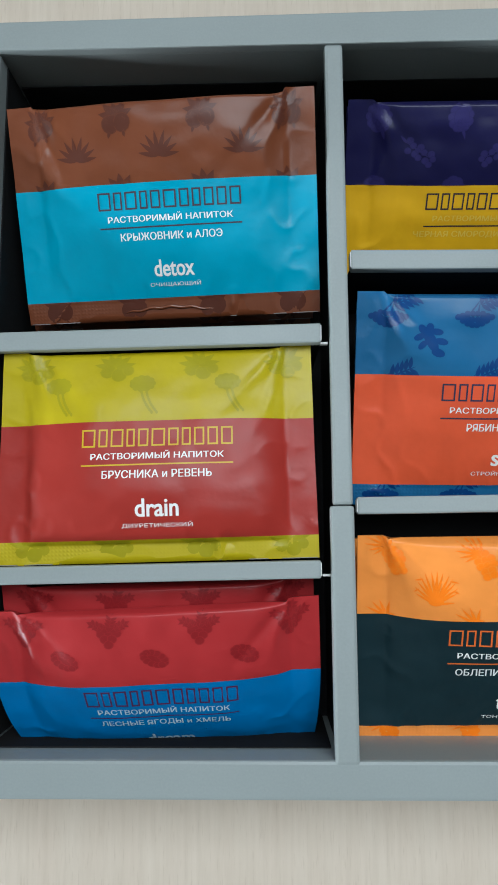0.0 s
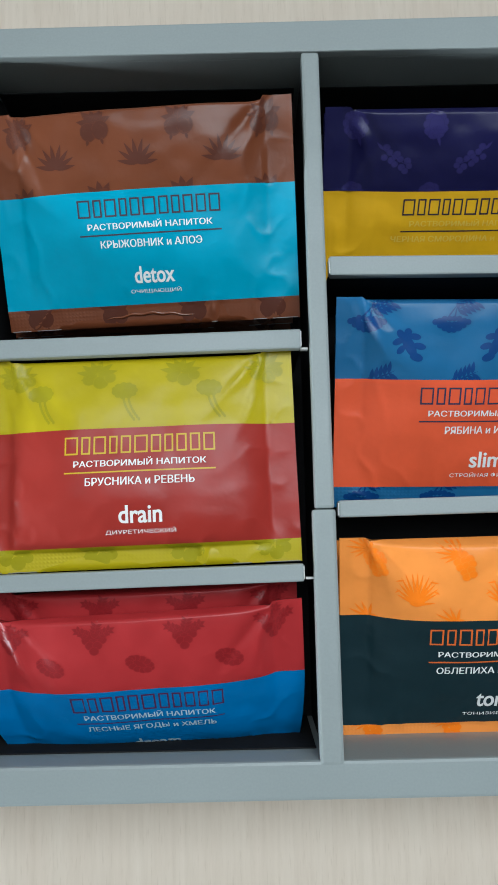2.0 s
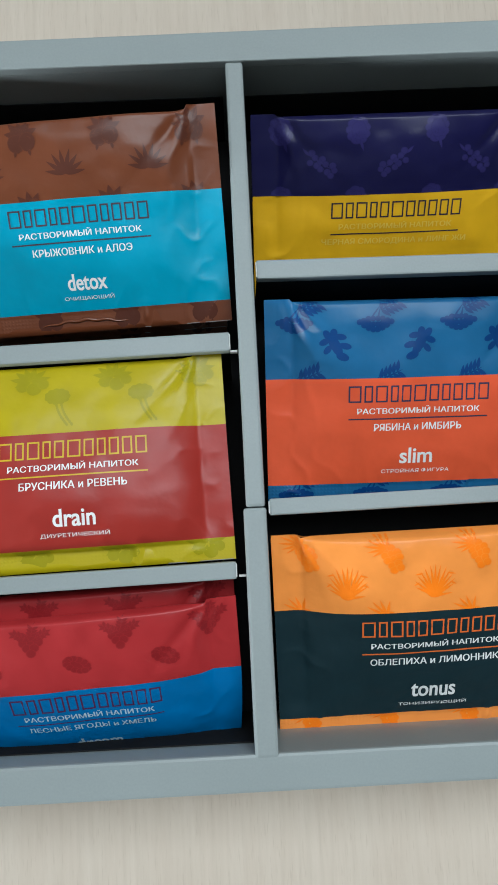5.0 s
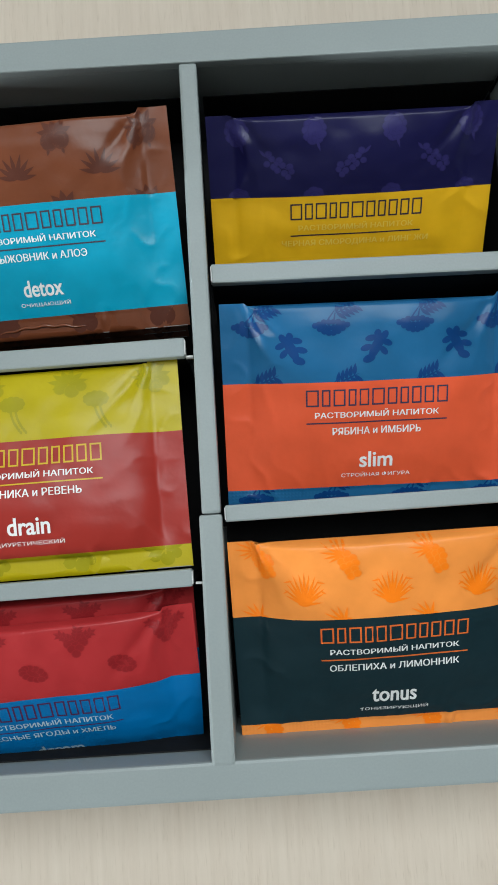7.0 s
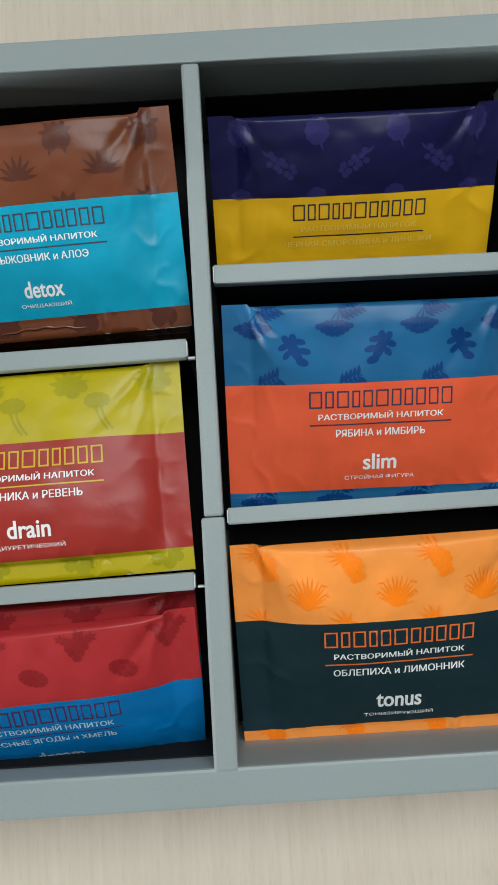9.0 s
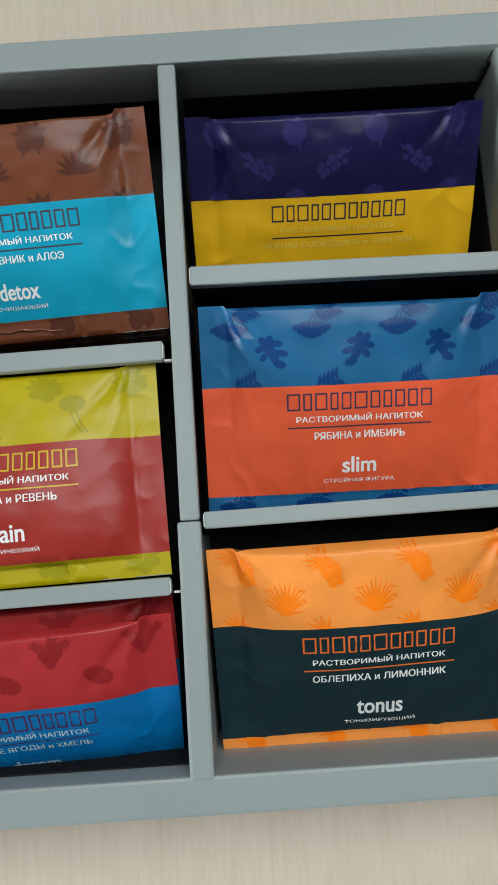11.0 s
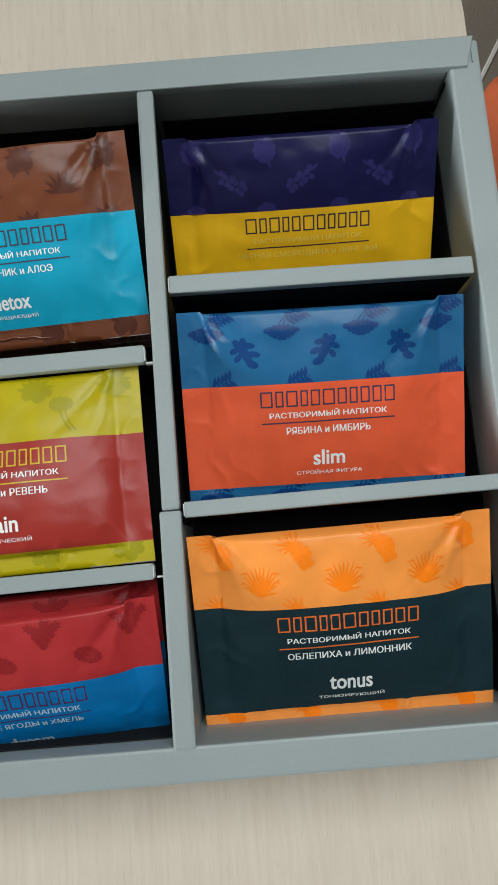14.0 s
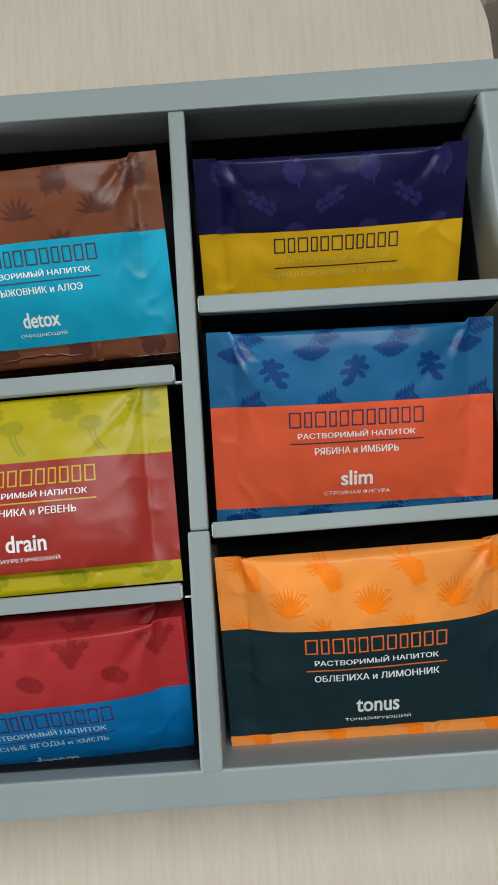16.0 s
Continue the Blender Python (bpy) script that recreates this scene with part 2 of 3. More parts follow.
# ---- the presentation box ----
H = 0.050                                # height of the rim over the table
IX0, IX1, IY0, IY1 = -0.109, 0.1152, 0.0, 0.2272
T = 0.0112
case = tagged(new("presentation_box"), "open grey card box with six compartments on the table", "box")
EDGE = 0.0010
# the base is coloured black to stand in for deep shade
slab("base", (IX0, IX1, IY0, IY1, 0.0, 0.002), SHADE_BLACK, case, "card base, blackened as deep shade")
slab("front_wall", (IX0 - T, IX1 + T, IY0 - T, IY0, 0, H), CARD, case, bevel=EDGE)
slab("left_wall", (IX0 - T, IX0, IY0, IY1 + 0.0005, 0, H - 0.0008), CARD, case, bevel=EDGE)
slab("right_wall", (IX1, IX1 + T, IY0, IY1 + T, 0, H - 0.0008), CARD, case, bevel=EDGE)
slab("back_wall", (IX0 - T, IX1 - 0.0003, IY1 + 0.0006, IY1 + T - 0.0012, 0, H - 0.003), CARD, case, bevel=EDGE)
flange = [(IX0 - T, IY1), (IX1 + 0.006, IY1), (IX1 + 0.0095, IY1 + T + 0.0008), (IX0 - T, IY1 + T - 0.0008)]
part("back_flange", prism(flange, H - 0.0028, H + 0.0006, 0.0005), CARD, case, "folded card flange over the back wall")
slab("lock_tab", (IX1 + 0.0082, IX1 + 0.0085, IY1 + 0.002, IY1 + 0.007, H - 0.0009, H - 0.0003), CARD_INSIDE, case, "small locking slot")


# black strips paint the shade low on the grey inner walls
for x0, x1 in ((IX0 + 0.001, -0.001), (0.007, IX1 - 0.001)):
    slab("back_shade", (x0, x1, IY1 - 0.0006, IY1 - 0.0002, 0.0021, H - 0.0185), SHADE_BLACK, case, "black strip painted as shade low on the wall")
slab("side_shade", (IX1 - 0.0006, IX1 - 0.0002, IY0 + 0.001, IY1 - 0.001, 0.0021, H - 0.025), SHADE_BLACK, case, "black strip painted as shade low on the wall")
slab("side_shade", (IX0 + 0.0002, IX0 + 0.0006, IY0 + 0.001, IY1 - 0.001, 0.0021, H - 0.007), SHADE_BLACK, case, "black strip painted as shade low on the wall")
slab("front_shade", (IX0 + 0.001, -0.001, IY0 + 0.0002, IY0 + 0.0006, 0.0021, H - 0.011), SHADE_BLACK, case, "black strip painted as shade low on the wall")
slab("corner_slot", (IX1 - 0.0009, IX1 - 0.0003, IY1 - 0.0016, IY1 - 0.0008, H - 0.024, H - 0.007), SHADE_BLACK, case, "dark open corner slot")
CAP = 0.0040                             # depth of the folded caps on the dividers
slab("center_divider", (-0.0009, 0.0064, IY0 - 0.0012, 0.0745, H - CAP, H + 0.0004), CARD, case, "folded card divider cap", EDGE)
slab("center_divider", (0.0, 0.0061, 0.0747, IY1, H - CAP, H + 0.0002), CARD, case, "folded card divider cap", EDGE)
# the web's black is shade below the cap, put into its colour
slab("divider_web", (0.0010, 0.0050, IY0, IY1, 0.002, H - CAP + 0.0003), SHADE_BLACK, case, "card web, blackened as shade")
slab("divider_side", (0.0051, 0.0061, IY0, 0.0700, 0.004, H - CAP + 0.0003), CARD, case, "folded card side")


def shelf(x0, x1, y0, y1, skew):
    """A folded card cross divider: a cap and the web that carries it."""
    cap = box(bmesh.new(), x0, x1, y0, y1, H - CAP, H, 0.0006)
    # web blackened to paint the shade under the cap
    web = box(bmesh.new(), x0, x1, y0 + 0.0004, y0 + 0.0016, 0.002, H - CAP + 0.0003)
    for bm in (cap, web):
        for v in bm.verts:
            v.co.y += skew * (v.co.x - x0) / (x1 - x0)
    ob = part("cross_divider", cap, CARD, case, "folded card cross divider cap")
    part("web", web, SHADE_BLACK, ob, "card web, blackened as shade")
    end = x1 if x1 < 0 else x0
    cut = box(bmesh.new(), end - 0.0002, end + 0.0002, y0 + 0.0007, y1 - 0.0007, H - CAP, H - 0.0003)
    for v in cut.verts:
        v.co.y += skew * (v.co.x - x0) / (x1 - x0)
    part("cut_edge", cut, CARD_EDGE, ob, "pale raw card edge")


shelf(-0.1085, -0.0028, 0.1240, 0.1303, 0.0018)
shelf(-0.1085, -0.0040, 0.0508, 0.0562, 0.0018)
shelf(0.0072, 0.1138, 0.1497, 0.1561, -0.0012)
shelf(0.0074, 0.1150, 0.0718, 0.0771, 0.0012)
for y in (0.1262, 0.0530):
    bm = box(bmesh.new(), -0.0032, -0.0004, y, y + 0.0006, H - 0.006, H - 0.0035)
    part("hinge_tab", bm, CARD_EDGE, case, "torn pale card tab")

# ---- the sachets ----
W = 100.0                                # all in millimetres in the sachet's own plane
PANEL, SEAL, NU = 36.8, 7.2, 110


class Sheet:
    """The front of a filled sachet: u to the right, v up, both in millimetres."""

    def __init__(self, top, bulge, bend, seed, pucker, full=2.6, taper=(0, 0, 0, 0)):
        self.full, self.taper = full, taper
        self.h, self.split, self.bulge, self.bend, self.seed, self.made = SEAL + PANEL * pucker + top, SEAL + PANEL * pucker, bulge, bend, seed, {}

    def fill(self, u, v):
        a = min(1, max(0, (u - 9) / (W - 18)))
        b = min(1, max(0, (v - 6) / (self.h - 6)))
        fu = max(0.0, 1 - abs(2 * a - 1) ** 3.2) ** 0.8
        if not self.full:
            return fu, math.sin(math.pi * b ** 0.55) ** 0.75
        fv = (1 - (1 - b) ** self.full) * (0.80 + 0.20 * math.sin(math.pi / 2 * min(1, max(0, (self.h - v) / 9)))) * min(1, max(0, (self.h - v) / 0.9)) ** 0.5
        return fu, fv

    def lift(self, u, v):
        fu, fv = self.fill(u, v)
        w = self.bulge * fu * fv
        s = self.seed
        w += (0.9 * noise.noise((u / 22 + s, v / 15, s)) + 0.3 * noise.noise((u / 8, v / 6 + s, s))) * min(1, fu * 1.5) * (0.35 + fv) * 0.8
        w += 0.35 * noise.noise((u / 30, v / 9, s + 7)) * (1 - fu)
        for cu, sign in ((9.5, 1), (W - 9.5, -1)):
            d = (u - cu) * sign - (self.h - v) * 0.35
            w += 1.0 * math.exp(-(d / 1.9) ** 2) * math.exp(-((self.h - v) / 17) ** 2)
            groove = (u - cu) * sign - (self.h - v) * 0.85
            w -= (1.1 if sign < 0 else 0.7) * math.exp(-(groove / 2.4) ** 2) * math.exp(-((self.h - v) / 15) ** 2) * min(1, (self.h - v) / 3)
        near = math.exp(-((min(u, W - u) - 10) / 7) ** 2) + 0.6 * math.exp(-((v - 9) / 5) ** 2)
        w += 0.55 * near * (1 - abs(noise.noise((u / 9 + s * 2, v / 13 - s, 3 * s)))) ** 7
        pinch = math.exp(-((v - 4.5) / 3.2) ** 2)
        w += 1.1 * pinch * math.exp(-((u - 71 + (s * 7) % 9) / 1.1) ** 2) - 0.5 * pinch * math.exp(-((u - 74 + (s * 7) % 9) / 1.5) ** 2)
        k = max(0, (v - (self.h - 2.5)) / 2.5)
        w -= 0.6 * max(0.0, 1 - v / SEAL) ** 1.3
        return w - 0.25 * k * k * min(1, fu * 2)

    def ear(self, u, v):
        """How far the top edge slumps between the corners of the side seals."""
        a = 0.1 if u > W - 9.2 else -0.4 if u < 8.2 else -1.3
        return a * max(0.0, (v - self.split) / (self.h - self.split)) ** 3

    def across(self, u, v):
        """The sheet drawn in at its corners: top left, top right, bottom left, bottom right."""
        a, b, c = u / W, max(0.0, v / self.h), max(0.0, 1 - v / self.split) ** 1.4
        tl, tr, bl, br = self.taper
        return u + (tl * (1 - a) - tr * a) * b + (bl * (1 - a) - br * a) * c

    def at(self, u, v, off=0.0):
        """The place over (u, v), in metres in the sachet's frame, whose origin is the lower left corner of the flat sheet."""
        w = self.lift(u, v) + off
        if not self.bend:
            return Vector((self.across(u, v), v + self.ear(u, v), w)) / 1000
        bend = self.bend
        n, y, z = 24, self.h, 0.0
        step = (self.h - v) / n
        for i in range(n):
            d = (i + 0.5) * step / self.h
            y -= math.cos(bend * d ** 2) * step
            z -= math.sin(bend * d ** 2) * step
        a = bend * ((self.h - v) / self.h) ** 2
        return Vector((self.across(u, v), y + self.ear(u, v) - math.sin(a) * w, z + math.cos(a) * w)) / 1000


    def zones(self):
        return ((0.0, SEAL, 12), (SEAL, self.split, 52), (self.split, self.h, 46))

    def on(self, u, v, off):
        """The place over (u, v), laid on the facets of the sheet."""
        for v0, v1, n in self.zones():
            if v <= v1 or v1 == self.h:
                break
        j = min(n - 1, max(0, int((v - v0) / (v1 - v0) * n)))
        i = min(NU - 1, max(0, int(u / W * NU)))
        a, b = u / W * NU - i, (v - v0) / (v1 - v0) * n - j
        p = [self.corner(v0, v1, n, i + x, j + y) for x, y in ((0, 0), (1, 0), (0, 1), (1, 1))]
        flat = (p[0] * (1 - a) + p[1] * a) * (1 - b) + (p[2] * (1 - a) + p[3] * a) * b
        return flat + (p[1] - p[0]).cross(p[2] - p[0]).normalized() * off / 1000

    def corner(self, v0, v1, n, i, j):
        key = (v0, i, j)
        if key not in self.made:
            self.made[key] = self.at(W * i / NU, v0 + (v1 - v0) * j / n)
        return self.made[key]


def ell(cx, cy, rx, ry, turn=0.0, n=12):
    c, s = math.cos(radians(turn)), math.sin(radians(turn))
    return [(cx + c * rx * math.cos(a) - s * ry * math.sin(a), cy + s * rx * math.cos(a) + c * ry * math.sin(a)) for a in np.linspace(0, 2 * math.pi, n, endpoint=False)]


def leaf(x, y, length, width, turn):
    """A pointed leaf from its foot at (x, y)."""
    c, s = math.cos(radians(turn)), math.sin(radians(turn))
    pts = [(length * f, width / 2 * math.sin(math.pi * f ** 0.8)) for f in (0, 0.15, 0.35, 0.6, 0.82, 1)]
    pts += [(l, -w) for l, w in pts[-2:0:-1]]
    return [(x + c * l - s * w, y + s * l + c * w) for l, w in pts]


def gooseberry():
    out = [leaf(0.2, 0.6, k, 2.3, a) for k, a in ((5.2, 168), (5.6, 132), (5.4, 98), (5.4, 62), (5, 24), (3.8, 205))]
    return out + [ell(-1.9, -1.6, 2.2, 2.6, 12), ell(1.7, -1.1, 2.3, 2.7, -10), leaf(-2.2, -3.8, 1.6, 0.7, 255), leaf(1.9, -3.6, 1.6, 0.7, 280)]


def aloe():
    return [leaf(0, -3.5, k, 1.5, a) for k, a in ((6.8, 8), (7.2, 30), (7.6, 52), (8.2, 74), (8.0, 97), (7.8, 120), (7.4, 143), (6.8, 168))]


def cranberry():
    out = [ell(-2.4, -1.0, 1.9, 1.9), ell(1.2, -2.0, 2.2, 2.2), ell(4.0, -0.6, 1.6, 1.6)]
    return out + [leaf(0, 0.6, k, 2.1, a) for k, a in ((6.4, 170), (6, 142), (5.4, 112), (5.4, 78), (6, 42), (6.2, 12), (5, 200))]


def rhubarb():
    crown = [ell(-1 + 3.1 * math.cos(a), 3.6 + 2.0 * math.sin(a), 1.15, 1.0) for a in np.linspace(0, 6.28, 11, endpoint=False)]
    return [ell(-1, 3.6, 3.1, 2.1), *crown] + [ell(x + 0.03 * i * i + 0.1 * i, 1.2 - 0.8 * i, 0.42, 0.66, 16) for x in (-1.3, 0.3) for i in range(10)]


def raspberry():
    out = [ell(x, y, 1.25, 1.25) for x, y in ((-2.3, -0.3), (0.1, -0.2), (2.3, -0.2), (-1.3, -2.0), (0.9, -2.0), (-0.2, -3.8))]
    for length, width, turn in ((7.2, 3.0, 152), (7.0, 3.0, 28), (5.6, 2.8, 78)):
        out.append(leaf(0, 0.4, length, width, turn))
        c, s = math.cos(radians(turn)), math.sin(radians(turn))
        out += [leaf(c * f * length, 0.4 + s * f * length, 1.9, 0.9, turn + side) for f in (0.3, 0.5, 0.7) for side in (55, -55)]
    return out


def hop_cone():
    return [ell(0, 0, 2.7, 1.5, -25)] + [ell(2.3 * math.cos(a) * math.cos(0.44) + 1.2 * math.sin(a) * math.sin(0.44), -2.3 * math.cos(a) * math.sin(0.44) + 1.2 * math.sin(a) * math.cos(0.44), 0.75, 0.6) for a in np.linspace(0, 6.28, 12, endpoint=False)]


def mushroom():
    out = [ell(-0.6 + 1.9 * math.cos(a), 1.0 + 2.7 * math.sin(a), 1.5, 1.3) for a in np.linspace(0.3, 6.58, 9, endpoint=False)]
    return out + [ell(-0.4, 1.0, 2.0, 2.6), leaf(0.2, -1.8, 3.2, 0.7, 285)]


def currant():
    out = [ell(-4.6 + 1.7 * i, -3.0 + 1.05 * i + 1.5 * (-1) ** i, 0.95, 0.95) for i in range(5)] + [ell(-4.0 + 1.7 * i, -3.3 + 1.05 * i - 1.3 * (-1) ** i, 0.85, 0.85) for i in range(5)]
    return out + [ell(-5.2, -3.0, 0.8, 0.8), ell(-0.4, -0.3, 0.7, 0.7), leaf(-4.5, -2.8, 9.5, 0.4, 32), leaf(3.2, 1.9, 3, 0.8, 50)]


def rowan():
    out = [leaf(0.4 + 0.95 * i, 2.0 + 0.45 * i, 2.9, 1.0, a + 22) for i in range(5) for a in (62, -58)]
    out += [leaf(0, 1.8, 6.2, 0.4, 25), leaf(-2.2, -0.4, 4.4, 0.4, 55), leaf(-0.4, -0.6, 3.2, 0.4, 80)]
    out += [ell(-4.6 + 1.05 * i, -1.0 - 1.9 * math.sin(math.pi * i / 7), 0.72, 0.72) for i in range(8)]
    return out + [ell(-3.7 + 1.1 * i, -0.7 - 1.0 * math.sin(math.pi * i / 5), 0.72, 0.72) for i in range(6)] + [ell(-2.6 + 1.1 * i, -0.2, 0.7, 0.7) for i in range(4)]


def ginger():
    lobes = ((2.5, 3.1, 1.5, 1.0, 60), (0.6, 3.7, 1.2, 1.0, 80), (-1.3, 2.4, 1.7, 0.95, 10), (3.2, 1.0, 1.6, 0.95, -25), (-2.6, -0.3, 1.8, 0.95, 15), (2.3, -1.3, 1.5, 0.9, -50), (-1.9, -3.4, 1.9, 1.15, 20))
    return [ell(0.3, 0.2, 1.45, 4.2, -28)] + [ell(*one) for one in lobes]


def buckthorn():
    out = [ell(0.62 * i - 1.5 + dx, 2.2 - 1.5 * i + dy, 0.98, 1.05, 30) for i in range(5) for dx, dy in (((-1.2, -0.4), (0.5, 0.2), (1.9, 0.7)) if i in (1, 2) else ((-0.7, -0.3), (1.0, 0.4)))]
    return out + [leaf(-1.6, 2.4, k, 0.7, a) for k, a in ((6.2, 172), (6.2, 152), (5.8, 132), (5.2, 112), (5.2, 192), (4.5, 82), (4.4, 212))]


def tuft():
    fan = [(5.0, 8), (6.5, 34), (7.4, 44), (8.2, 54), (8.8, 63), (9.4, 72), (9.6, 81), (9.8, 90), (9.6, 99), (9.3, 108), (8.8, 118), (8, 128), (7.2, 139), (6, 152)]
    return [leaf(0.1 * (k % 3 - 1), -4.8, n, 0.72, a) for k, (n, a) in enumerate(fan)] + [ell(0, -4.0, 2.0, 1.3), leaf(3.2, 2.2, 2.4, 0.5, -12), leaf(-3.2, 2.2, 2.4, 0.5, 190), leaf(4.2, -0.6, 1.8, 0.5, -30), leaf(-4.2, -0.6, 1.8, 0.5, 212)]


SOLID = (ginger, rhubarb, aloe, tuft, rowan)     # motifs printed as one flat shape


def clipped(poly, lo, hi):
    """The part of a convex outline between two heights."""
    for sign, edge in ((1, lo), (-1, hi)):
        out = []
        for (x0, y0), (x1, y1) in zip(poly, poly[1:] + poly[:1]):
            a, b = (y0 - edge) * sign, (y1 - edge) * sign
            if a >= 0:
                out.append((x0, y0))
            if a * b < 0:
                f = a / (a - b)
                out.append((x0 + f * (x1 - x0), y0 + f * (y1 - y0)))
        poly = out
    return poly


def parted(polys, gap):
    """Each shape after a slightly larger copy of itself, which parts it from the shapes below."""
    out = []
    for poly in polys:
        cx, cy = sum(p[0] for p in poly) / len(poly), sum(p[1] for p in poly) / len(poly)
        far = max(math.hypot(x - cx, y - cy) for x, y in poly)
        k = 1 + gap / far
        out += [[(cx + (x - cx) * k + (gap * 0.4 if x > cx else -gap * 0.4), cy + (y - cy) * k) for x, y in poly], poly]
    return out


def printed(name, polys, sheet, material, parent, label="", off=0.08, lo=0.0, hi=1e3, step=0.002, gap=0.0):
    """Flat printed shapes, laid on the sheet."""
    bm = bmesh.new()
    if gap:
        polys = parted(polys, gap)
    for i, poly in enumerate(polys):
        poly = clipped([(min(W - 0.3, max(0.3, x)), y) for x, y in poly], lo, hi)
        if len(poly) < 3:
            continue
        area = sum(x0 * y1 - x1 * y0 for (x0, y0), (x1, y1) in zip(poly, poly[1:] + poly[:1]))
        if abs(area) < 0.02:
            continue
        if area < 0:
            poly = poly[::-1]
        o = off + step * i
        cx, cy = sum(p[0] for p in poly) / len(poly), sum(p[1] for p in poly) / len(poly)
        slot = 1 if gap and i % 2 == 0 else 0
        mid = bm.verts.new(sheet.on(cx, cy, o))
        ring = [bm.verts.new(sheet.on(x, y, o)) for x, y in poly]
        if len(poly) > 6:
            half = [bm.verts.new(sheet.on((x + cx) / 2, (y + cy) / 2, o)) for x, y in poly]
            for a, b, c, d in zip(half, ring, ring[1:] + ring[:1], half[1:] + half[:1]):
                bm.faces.new((a, b, c, d)).material_index = slot
            ring = half
        for a, b in zip(ring, ring[1:] + ring[:1]):
            bm.faces.new((mid, a, b)).material_index = slot
    if not step:
        bmesh.ops.remove_doubles(bm, verts=bm.verts[:], dist=1e-6)
    return part(name, bm, material, parent, label, smooth=True)


def bar(x0, x1, y0, y1, n=1):
    step = (x1 - x0) / n
    return [[(x0 + i * step, y0), (x0 + (i + 1) * step, y0), (x0 + (i + 1) * step, y1), (x0 + i * step, y1)] for i in range(n)]


def lettering(text, sheet, material, parent, v, width, height, shift, weight=0.0, bold=0.0, off=0.11):
    """A line of words, centred on the sheet at height v, of a given width and capital height."""
    cu = bpy.data.curves.new("words", "FONT")
    cu.body, cu.align_x, cu.offset, cu.resolution_u = text, "LEFT", weight, 4
    tmp = new("words", cu)
    bpy.context.view_layer.update()
    me = bpy.data.meshes.new_from_object(tmp.evaluated_get(bpy.context.evaluated_depsgraph_get()))
    bpy.data.objects.remove(tmp)
    bpy.data.curves.remove(cu)
    xs, ys = [p.co.x for p in me.vertices], [p.co.y for p in me.vertices]
    x0, x1, y0, y1 = min(xs), max(xs), min(ys), max(ys)
    faces, places, count = [tuple(p.vertices) for p in me.polygons], [], len(xs)
    for k, side in enumerate((-bold, 0.0, bold) if bold else (0.0,)):
        for x, y in zip(xs, ys):
            u = W / 2 + shift + ((x - x0) / (x1 - x0) - 0.5) * width + side
            places.append(sheet.on(u, v + ((y - y0) / (y1 - y0) - 0.5) * height, off + 0.006 * k))
    rings = [tuple(n + k * count for n in f) for k in range(3 if bold else 1) for f in faces]
    bpy.data.meshes.remove(me)
    me = bpy.data.meshes.new("lettering")
    me.from_pydata(places, [], rings)
    me.materials.append(material)
    ob = new("lettering", me)
    ob.parent = parent
    return ob


def sheet_part(name, sheet, v0, v1, nv, material, parent, label=""):
    nu = NU
    bm = bmesh.new()
    us = [W * i / nu for i in range(nu + 1)]
    rows = [[bm.verts.new(sheet.at(u, v0 + (v1 - v0) * j / nv)) for u in us] for j in range(nv + 1)]
    for a, b in zip(rows, rows[1:]):
        for i in range(nu):
            bm.faces.new((a[i], a[i + 1], b[i + 1], b[i]))
    return part(name, bm, material, parent, label, smooth=True)


def back_part(sheet, material, parent):
    """The back of the sachet, flatter than its front, closed to the front along the border."""
    nu, nv = 40, 30
    bm = bmesh.new()

    def place(u, v, front):
        fu, fv = sheet.fill(u, v)
        off = -0.02 if front else -sheet.lift(u, v) - 0.35 - 2.2 * fu * fv + min(0, sheet.lift(u, v)) * (1 - fu)
        return sheet.at(u, v, off)

    rows = [[bm.verts.new(place(W * i / nu, sheet.h * j / nv, False)) for i in range(nu + 1)] for j in range(nv + 1)]
    for a, b in zip(rows, rows[1:]):
        for i in range(nu):
            bm.faces.new((a[i], b[i], b[i + 1], a[i + 1]))
    ring = [(i, 0) for i in range(nu)] + [(nu, j) for j in range(nv)] + [(i, nv) for i in range(nu, 0, -1)] + [(0, j) for j in range(nv, 0, -1)]
    lip = [bm.verts.new(place(W * i / nu, sheet.h * j / nv, True)) for i, j in ring]
    for k, (i, j) in enumerate(ring):
        i2, j2 = ring[(k + 1) % len(ring)]
        bm.faces.new((rows[j][i], rows[j2][i2], lip[(k + 1) % len(ring)], lip[k]))
    return part("back_film", bm, material, parent, smooth=True)


CUT_EDGE = film("film_cut_edge", (0.30, 0.29, 0.28))
MARK = (4.2, 2.8, 3.9, 2.6, 3.2, 4.2, 3.2, 2.8, 3.2, 3.2, 3.6)     # widths of the frames in the mark


